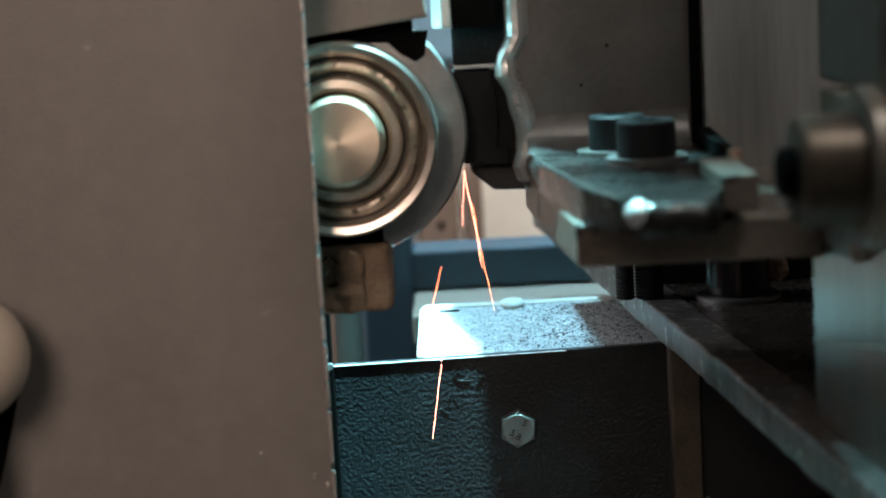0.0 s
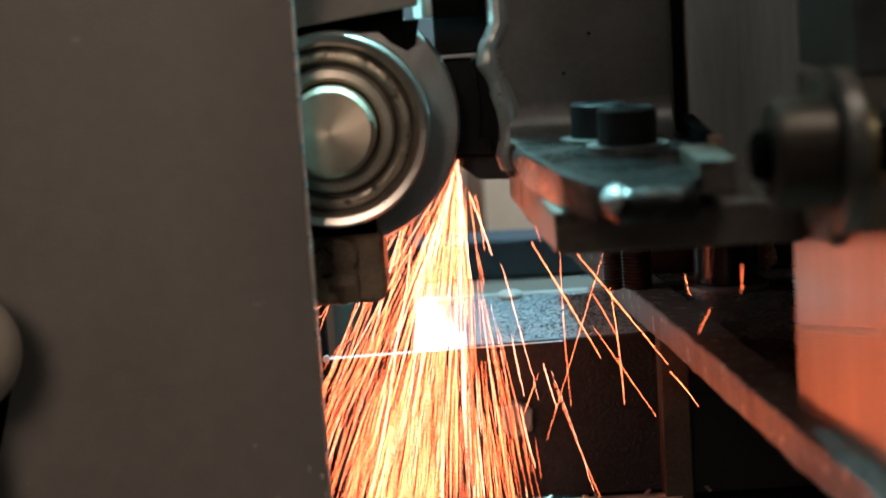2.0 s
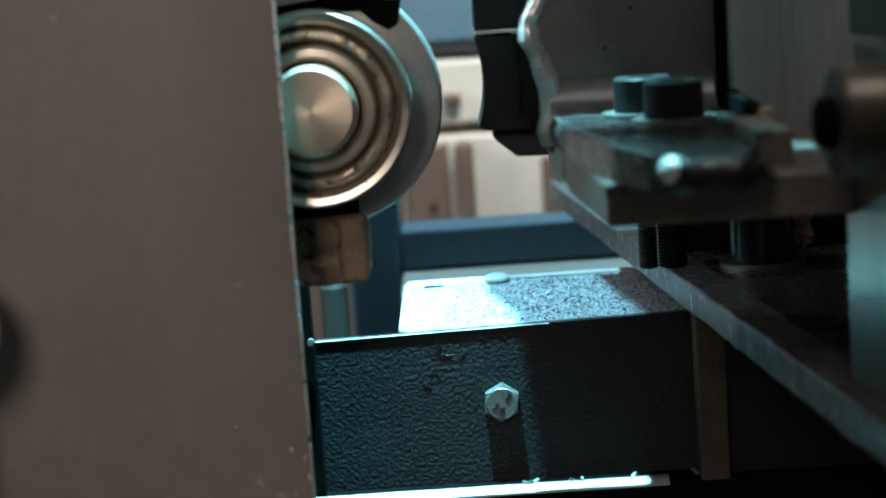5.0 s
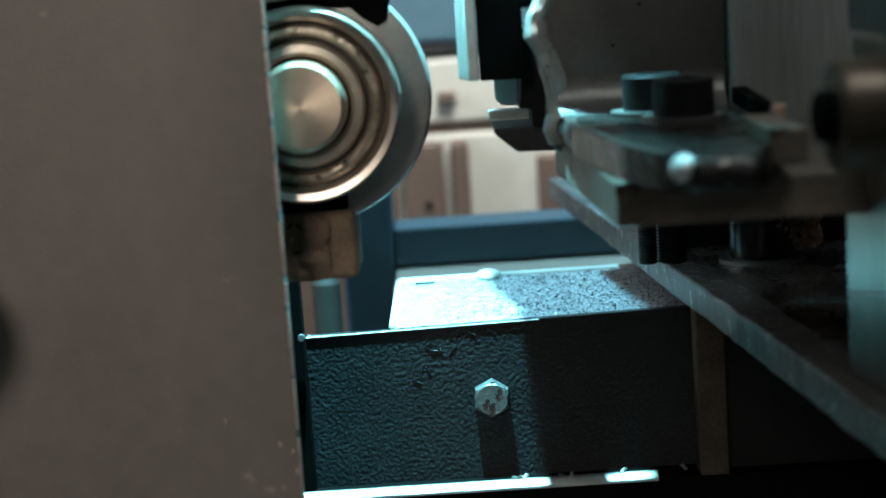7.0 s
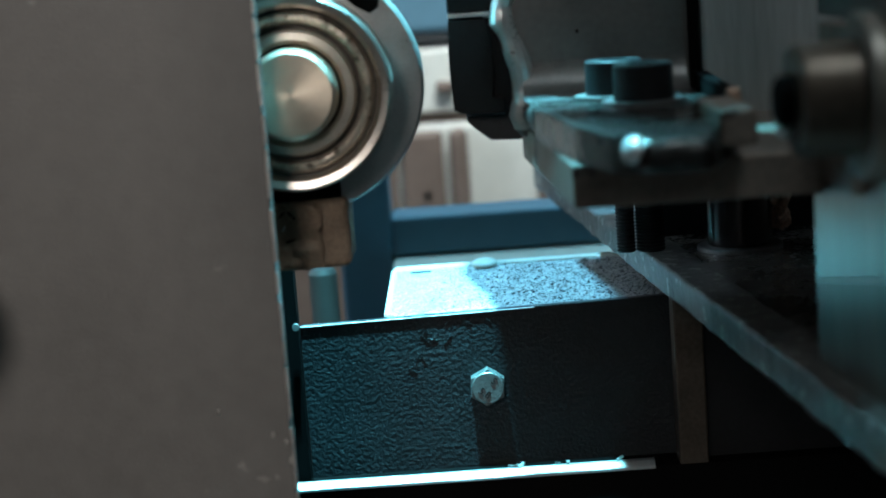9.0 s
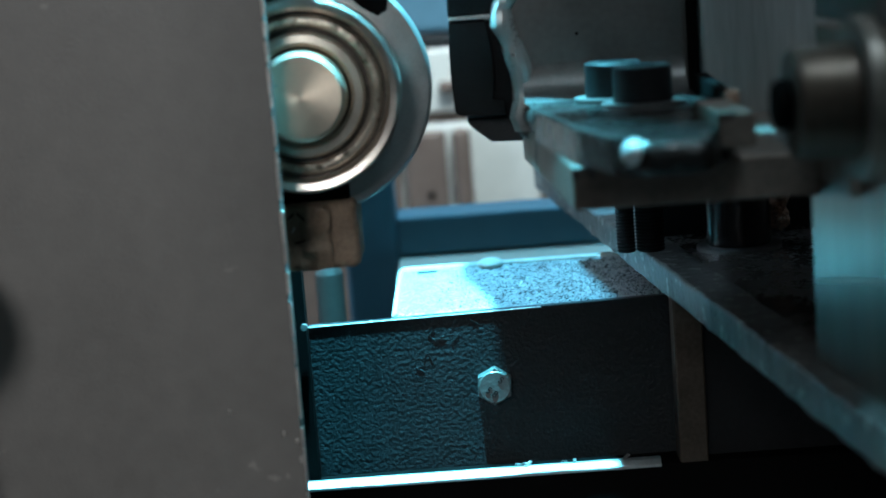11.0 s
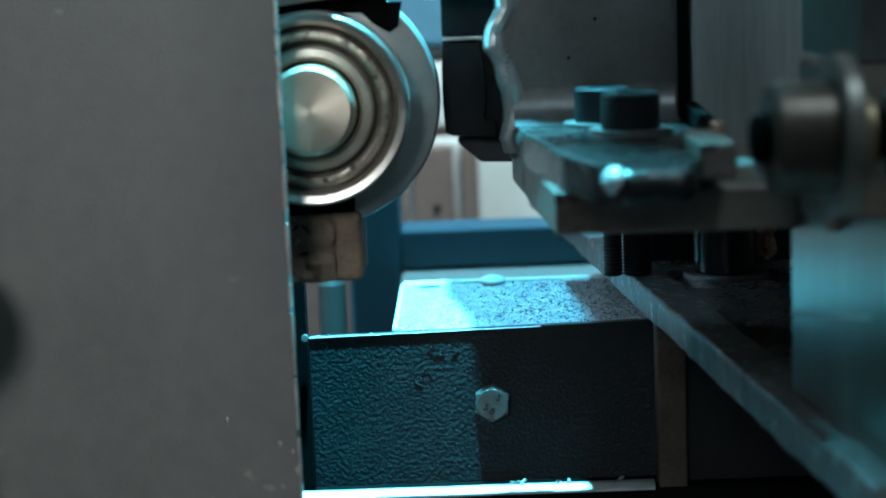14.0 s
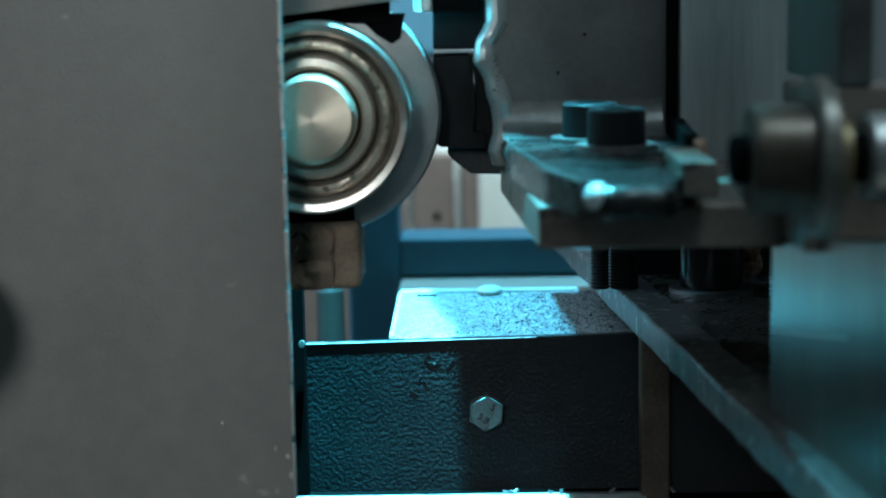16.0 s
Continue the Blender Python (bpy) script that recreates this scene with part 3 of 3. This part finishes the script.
    part("jaw_insert", prism([(0.0172, -0.0374), (0.0161, -0.0390), (0.0165, -0.0490), (0.0190, -0.0513), (0.0290, -0.0515), (0.0290, -0.0374)], "y", 0.626, 0.636, 0.0009), TEAL_EDGE, c, "pale steel stop behind the pad", smooth=True)
    part("jaw_lip", box(0.0134, 0.034, 0.6255, 0.6365, -0.0562, -0.0530, 0.0005), ZINC, c)
    part("pad_holder", prism([(0.0232, -0.0218), (0.0244, -0.0293), (0.0250, -0.0350), (0.0253, -0.0405), (0.0247, -0.0450), (0.0240, -0.0500), (0.0285, -0.0502), (0.0285, -0.0571), (0.0600, -0.0571), (0.0600, -0.0218)], "y", 0.594, 0.624, 0.0003), PAD, c, "black curved pad holder")
    part("holder_edge", box(0.0226, 0.0400, 0.5936, 0.622, -0.0219, -0.0214, 0.0001), ZINC, c)
    for x, rad in ((0.0762, 0.0034), (0.0862, 0.0054)):
        part("thread", lathe([(rad + (0.0007 if k % 2 else 0), -0.0880 - 0.0007 * k) for k in range(51)], (x, 0.668, 0), "z", 28), BLACK, c, "dark threaded rod")
    nut = part("lower_screw", lathe([(0.0060, -0.0920), (0.0122, -0.0920), (0.0130, -0.0930), (0.0130, -0.1205), (0.0124, -0.1216), (0.0035, -0.1216)], (0.1215, 0.662, 0), "z", 48), GLOSS_BLACK, c, "glossy black round screw head", smooth=True)
    part("flat_washer", lathe([(0.004, -0.1216), (0.0165, -0.1216), (0.0172, -0.1221), (0.0172, -0.1235), (0.004, -0.1235)], (0.1215, 0.662, 0), "z", 48), DULL_STEEL, nut)
    # clamp bracket
    br = part("clamp_bracket", prism([(0.0311, 0.26), (0.0311, -0.0116), (0.0268, -0.0172), (0.0268, -0.0240), (0.0300, -0.0300), (0.0335, -0.0420), (0.0330, -0.0520), (0.0300, -0.0560), (0.0330, -0.0640), (0.0930, -0.0640), (0.0930, 0.26)], "y", 0.580, 0.590, 0.0022, 3), BRACKET, c, "bent steel clamp bracket")
    path = [(0.0311, 0.06), (0.0311, -0.0100), (0.0290, -0.0140), (0.0268, -0.0180), (0.0268, -0.0240), (0.0298, -0.0300), (0.0325, -0.0400), (0.0330, -0.0500), (0.0312, -0.0560), (0.0330, -0.0610)]
    bm = bmesh.new()
    rings = []
    for k in range(46):
        u = k / 45 * (len(path) - 1)
        i = min(int(u), len(path) - 2)
        x, z = (path[i][0] + (path[i + 1][0] - path[i][0]) * (u - i), path[i][1] + (path[i + 1][1] - path[i][1]) * (u - i))
        rad = 0.0041 + 0.0006 * noise.noise((k * 0.23, 1.0, 2.0))
        rings.append([bm.verts.new((x + 0.0020 + rad * math.cos(a), 0.5815 + rad * math.sin(a), z)) for a in [2 * math.pi * j / 12 for j in range(12)]])
    for a, b in zip(rings, rings[1:]):
        for j in range(12):
            bm.faces.new((a[j], a[(j + 1) % 12], b[(j + 1) % 12], b[j]))
    bm.faces.new(rings[0])
    bm.faces.new(rings[-1][::-1])
    part("rounded_rim", bm, LIT_EDGE, br, "rounded rim of the bracket in a paler, lamp-lit tone", smooth=True)
    prof = [(0.5795, -0.0378)] + [(0.5795 - 0.0127 * (1 - math.cos(a)), -0.0378 - 0.0127 * math.sin(a)) for a in [math.pi / 2 * j / 8 for j in range(1, 9)]] + [(0.5810, -0.0510)]
    part("bend", prism(prof, "x", 0.0345, 0.0915), BEND_STEEL, br, "worn inner bend", smooth=True)
    for x, z in ((0.0545, -0.0283), (0.0415, -0.0385), (0.0640, -0.0150)):
        part("pit", lathe([(0.0006, 0.0005), (0.0006, -0.0002), (0.0003, -0.0003)], (x, 0.580, z), "y", 12), DARK_GAP, br)
    # chips clinging under the slab
    bm = lathe([(0.0005, -0.1176), (0.0032, -0.1170), (0.0042, -0.1145), (0.0022, -0.1095), (0.0045, -0.1040), (0.003, -0.0980)], (0.1393, 0.668, 0), "z", 28)
    part("chip_clump", roughen(bm, 0.0016, 560, 1), COPPERY, br, "glittering clump of coppery chips")
    rnd = random.Random(17)
    chips = bmesh.new()
    for k in range(420):
        a, q = rnd.uniform(0, 2 * math.pi), rnd.random() ** 0.5
        u, v = 0.0125 * q * math.cos(a), 0.0070 * q * math.sin(a)
        grain(chips, Vector((0.1300 + u, 0.664 + rnd.uniform(-0.003, 0.003), -0.1085 - 0.45 * u + v)), rnd.uniform(0.0004, 0.0011), rnd)
    part("chip_pile", chips, COPPERY, br, "glittering pile of brown chips")
    # foot of the bracket
    bm = prism([(0.0335, 0.585), (0.0362, 0.535), (0.0445, 0.470), (0.0515, 0.442), (0.0565, 0.428), (0.0785, 0.428), (0.0830, 0.468), (0.0900, 0.470), (0.0960, 0.500), (0.0960, 0.585)], "z", -0.0605, -0.0505, 0.0048, 5)
    part("foot", bm, FOOT_STEEL, br, "thick rounded bracket foot")
    # Pale ridge painted in for the bright line along the foot's lit edge.
    edge = [(0.0352, 0.578), (0.0380, 0.535), (0.0462, 0.470), (0.0530, 0.444)]
    for (x, y), (x1, y1) in zip(edge, edge[1:]):
        bm = bmesh.new()
        way = Vector((x1 - x, y1 - y, 0))
        streak(bm, Vector((x, y, -0.0511)) - way * 0.08, way.normalized(), way.length * 1.16, 0.0026, 0.02)
        part("lit_ridge", bm, LIT_EDGE, br, "pale line for the lit edge of the foot", smooth=True)
    # Near-white ellipsoid stands for the lamp's highlight on the foot corner.
    bm = bmesh.new()
    bmesh.ops.create_uvsphere(bm, u_segments=32, v_segments=16, radius=1, matrix=Matrix.Translation((0.0568, 0.4345, -0.0538)) @ Matrix.Diagonal((0.0036, 0.0058, 0.0040, 1)))
    part("tip_highlight", bm, TIP_STEEL, br, "near-white cap for the lamp highlight on the corner", smooth=True)
    part("stop_block", box(0.0812, 0.0915, 0.446, 0.490, -0.0560, -0.0462, 0.0008), SLAB_STEEL, br)
    bm = prism([(0.0340, 0.600), (0.0425, 0.468), (0.150, 0.463), (0.150, 0.585), (0.098, 0.585), (0.098, 0.600)], "z", -0.0735, -0.0610, 0.0008)
    part("base_slab", bm, SLAB_STEEL, br, "dull steel base slab")
    # Black strip stands for the shade in the gap above the foot.
    part("slot_shade", prism([(0.0935, 0.575), (0.0985, 0.575), (0.0940, 0.494), (0.0905, 0.494)], "z", -0.0505, -0.0448, 0.0004), DARK_GAP, br, "black strip for the shaded gap beside the back plate")
    bm = box(0.0905, 0.0945, 0.488, 0.494, -0.0500, -0.0440, 0.0008)
    part("copper_curl", roughen(bm, 0.0008, 400, 2), COPPERY, br, "small coppery curl of swarf")
    for x, y in ((0.0705, 0.528), (0.0640, 0.556)):
        s = part("socket_screw", lathe([(0.0060, -0.0372), (0.0088, -0.0372), (0.0095, -0.0380), (0.0095, -0.0492)], (x, y, 0), "z", 48), BLACK_OXIDE, br, "black socket-head screw", smooth=True)
        part("hex_socket", lathe([(0.005, -0.0370), (0.005, -0.041)], (x, y, 0), "z", 6), DARK_GAP, s)
        part("washer", lathe([(0.004, -0.0488), (0.0135, -0.0488), (0.0135, -0.0506)], (x, y, 0), "z", 48), DULL_STEEL, s, smooth=True)
    # upper clamp and loading finger
    up = part("upper_clamp", box(0.0100, 0.0328, 0.592, 0.6275, -0.0195, 0.05, 0.0006), PAD, c, "black upper clamp block")
    # Thin pale plate stands for light showing through the gap.
    part("gap_light_line", box(0.0102, 0.0326, 0.5915, 0.626, -0.0212, -0.0198, 0.0003), ZINC, up)
    fi = part("loading_finger", box(0.0105, 0.0262, 0.582, 0.5895, -0.0385, 0.062, 0.0006), DARK_GAP, c)
    # Lamp light on the finger's left side is put into a pale strip.
    part("finger_lit_side", prism([(0.0030, 0.5990), (0.0030, 0.5930), (0.0062, 0.5805), (0.0102, 0.5800), (0.0104, 0.5990)], "z", -0.0382, 0.062, 0.0008), TEAL_EDGE, fi, "pale strip for the lamp-lit side of the finger")
    return c, br, up, fi


def friction_pad(hollow):
    t = thing("friction_pad", "black curved friction pad with ground concave face" if hollow else "black friction pad waiting to be ground", "friction pad", "pads")
    n = 14
    left = []
    for k in range(n + 1):
        z = -0.0222 - 0.0318 * k / n
        u = 2 * k / n - 1
        left.append(((0.0095 + (0.0028 * (1 - u * u) if hollow else 0.0006 * u * u)), z))
    right = [(0.0284, -0.0560), (0.0284, -0.0504), (0.0239, -0.0502), (0.0246, -0.0450), (0.0252, -0.0405), (0.0249, -0.0350), (0.0243, -0.0293), (0.0231, -0.0222)]
    bm = prism([(x - 0.021, z + 0.039) for x, z in left + [(0.0125, -0.0552)] + right], "y", -0.0155, 0.0155, 0.0002, 1)
    part("friction_lining", bm, PAD, t)
    return t


# ---- sparks ----
NIP = Vector((-0.0085, 0.598, -0.058))


def spark_streaks(count, rnd, longest=0.078):
    made = []
    for i in range(count):
        bm = bmesh.new()
        length = min(longest, rnd.lognormvariate(-3.15, 0.42))
        streak(bm, Vector((0, 0, length / 2)), Vector((0, 0, -1)), length, rnd.choice((0.00007, 0.00010, 0.00013, 0.00020)), rnd.uniform(-0.07, 0.07))
        ob = part("spark", bm, rnd.choice((HOT_ORANGE, HOT_ORANGE, HOT_PINK, HOT_PINK, HOT_DIM)))
        made.append(tagged(ob, "glowing orange grinding spark in flight", "spark", "grinding sparks"))
    return made


def spark_showers(count, rnd):
    """Fine sparks past counting, a handful to each rigid piece."""
    made = []
    for i in range(count):
        bm = bmesh.new()
        for k in range(18):
            way = Vector((rnd.gauss(0, 0.035), rnd.gauss(0, 0.02), -1)).normalized()
            length = rnd.uniform(0.018, 0.060)
            streak(bm, Vector((rnd.gauss(0, 0.004), rnd.gauss(0, 0.002), rnd.uniform(-0.03, 0.03))), way, length, rnd.uniform(0.00006, 0.00013), rnd.uniform(-0.05, 0.05))
        ob = part("spark_shower", bm, rnd.choice((HOT_ORANGE, HOT_DIM, HOT_DIM)))
        made.append(tagged(ob, "shower of fine glowing grinding sparks", "sparks", "grinding sparks", "stuff"))
    return made


hall()
shade_covers()
lower_screen()
backdrop()
cover_plate()
spindle()
base_box()
hex_bolt()
CARRIAGE, BRACKET_PART, CLAMP, FINGER = carriage()
PAD_ONE = friction_pad(True)
PAD_TWO = friction_pad(False)
STRAYS = spark_streaks(8, random.Random(21)) + spark_streaks(22, random.Random(22), 0.012)
BOUNCING = spark_streaks(7, random.Random(33), 0.010)
SPARKS = spark_streaks(280, random.Random(11)) + spark_showers(64, random.Random(12))

FEED = [(0, -0.0206), (0.5, -0.0214), (1.0, -0.0228), (1.5, -0.0238), (2.5, -0.0242), (3.7, -0.0244), (4.4, -0.0246), (5.0, -0.004), (5.3, 0.0002), (6.5, 0.0002),
        (8.5, -0.0003), (8.65, -0.0015), (9.0, -0.0070), (9.2, -0.0074), (11.5, -0.0104), (12.5, -0.0126), (13.5, -0.0147), (14.5, -0.0164), (15.5, -0.0186), (16.0, -0.0194)]


def feed(t):
    for (a, u), (b, v) in zip(FEED, FEED[1:]):
        if t <= b:
            return u + (v - u) * (t - a) / (b - a)
    return FEED[-1][1]


def motions():
    walk(CARRIAGE, [(t, pose(x, 0, 0)) for t, x in FEED])
    out = pose(0.0065, -0.055, 0)
    walk(BRACKET_PART, [(0, pose(0, 0, 0)), (6.9, pose(0, 0, 0)), (7.0, pose(0.0015, -0.012, 0)), (7.1, pose(0.0042, -0.036, 0)), (7.3, out), (7.4, pose(0.006, -0.05, 0)), (7.5, pose(0.0042, -0.036, 0)), (7.6, pose(0, 0, 0)), (16, pose(0, 0, 0))])
    lift = pose(0, 0, 0.006)
    walk(CLAMP, [(0, pose(0, 0, 0)), (5.8, pose(0, 0, 0)), (6.0, lift), (8.3, lift), (8.5, pose(0, 0, 0)), (16, pose(0, 0, 0))])
    top = pose(0, 0, 0.0320)
    away = pose(0, 0, 0.05)
    walk(FINGER, [(0, top), (3.7, top), (5.0, away), (6.8, away), (6.9, pose(0, 0, 0.02)), (7.0, pose(0, 0, 0)), (8.2, pose(0, 0, 0)), (8.45, top), (16, top)])
    walk(bpy.data.objects["grinding_wheel"], [(k * 0.25, pose(AX[0], 0.588, AX[1], 0, 70 * k, 0)) for k in range(65)])
    held = (0.021, 0.6075, -0.039)
    rows = [(t, pose(held[0] + x, held[1], held[2])) for t, x in FEED if t < 6]
    rows += [(6.0, pose(0.0212, 0.6075, -0.040, 0, -4, 0)), (6.1, pose(0.016, 0.6085, -0.055, 0, -25, 0)), (6.2, pose(0.012, 0.625, -0.168, 20, -70, 10)), (6.3, pose(0.012, 0.63, -0.40, 30, -130, 20)),
             (6.4, pose(0.012, 0.63, -0.80, 40, -180, 30)), (6.5, pose(0.012, 0.63, -0.981, 90, -180, 30)), (16, pose(0.012, 0.63, -0.981, 90, -180, 30))]
    walk(PAD_ONE, rows)
    rows = [(0, pose(0.046, 0.625, 0.279)), (6.3, pose(0.046, 0.625, 0.279)), (6.55, pose(0.021, 0.648, 0.279)), (6.8, pose(0.021, 0.648, 0.10)), (7.0, pose(0.021, 0.648, 0.0)), (7.1, pose(*held))]
    rows += [(t, pose(held[0] + x, held[1], held[2])) for t, x in FEED if t > 7.2]
    walk(PAD_TWO, rows)
    # sparks leave the point of contact, fall past the rail and come round again inside the welded block
    rnd = random.Random(5)
    inside = pose(0.05, 0.722, -0.187)
    for i, ob in enumerate(SPARKS):
        early = i < 5
        half = max(v.co.z for v in ob.data.vertices)
        begin = 0.0 if early else rnd.uniform(0.1, 0.6) if i < 110 else rnd.uniform(0.5, 2.0) if i < 280 else rnd.uniform(1.0, 2.3)
        stop = 0.15 if early else rnd.uniform(2.7, 3.3) if i >= 280 and i % 5 else rnd.uniform(3.9, 4.5) if i % 2 else rnd.uniform(3.0, 3.5)
        f = round(begin * 30)
        rows = [] if early else [(0, inside), ((f - 1) / 30, inside)]
        while f / 30 < stop:
            n = rnd.choice((4, 5, 6))
            late = min(1, f / 100)
            lean = rnd.gauss(-0.09 - 0.15 * late, 0.15 if i >= 280 else 0.45 if rnd.random() < 0.12 else 0.19)
            way = Vector((lean, rnd.uniform(0.30, 0.42), -1)).normalized()
            turn = Vector((0, 0, -1)).rotation_difference(way).to_matrix().to_4x4()
            near = half + 0.1 * rnd.random() ** 2
            for s, g in ((near, f), (near + rnd.uniform(0.06, 0.14), f + n)):
                rows.append((g / 30, Matrix.Translation(NIP + way * s) @ turn))
            f += n + 1
        rows.append((f / 30, inside))
        rows.append((16, inside))
        walk(ob, rows)
    # some skip about on the deck
    for ob in BOUNCING:
        f = rnd.randrange(54, 72)
        rows = [(0, inside), ((f - 1) / 30, inside)]
        while f < 116:
            n = rnd.randrange(5, 12)
            a = Vector((rnd.uniform(0.068, 0.084), rnd.uniform(0.50, 0.64), rnd.uniform(-0.112, -0.094)))
            way = Vector((rnd.uniform(-1.4, 1.0), rnd.uniform(-0.2, 0.2), -1)).normalized()
            turn = Vector((0, 0, -1)).rotation_difference(way).to_matrix().to_4x4()
            rows += [(f / 30, Matrix.Translation(a) @ turn), ((f + n) / 30, Matrix.Translation(a + way * 0.006) @ turn)]
            f += n + 1
        rows += [(f / 30, inside), (16, inside)]
        walk(ob, rows)
    # strays: some bounce off the slide, some climb the gap between wheel and pad
    for i, ob in enumerate(STRAYS):
        climb = i >= 8
        f = rnd.randrange(92, 98) if climb else rnd.randrange(56, 66)
        rows = [(0, inside), ((f - 1) / 30, inside)]
        while f < 115:
            if climb:
                a = Vector((rnd.uniform(-0.008, 0.006), 0.586, rnd.uniform(-0.045, -0.012)))
                way = Vector((rnd.uniform(-0.5, 0.6), 0.0, rnd.uniform(-0.8, 0.9))).normalized()
                b, n = a + way * 0.010, 4
            else:
                a = Vector((rnd.uniform(0.015, 0.052), rnd.uniform(0.635, 0.652), rnd.uniform(-0.16, -0.12)))
                way = Vector((rnd.uniform(-0.45, 0.15), 0.0, -1)).normalized()
                b, n = a + way * rnd.uniform(0.05, 0.08), 6
            turn = Vector((0, 0, -1)).rotation_difference(way).to_matrix().to_4x4()
            rows += [(f / 30, Matrix.Translation(a) @ turn), ((f + n) / 30, Matrix.Translation(b) @ turn)]
            f += n + 1
        rows += [(f / 30, inside), (16, inside)]
        walk(ob, rows)


motions()
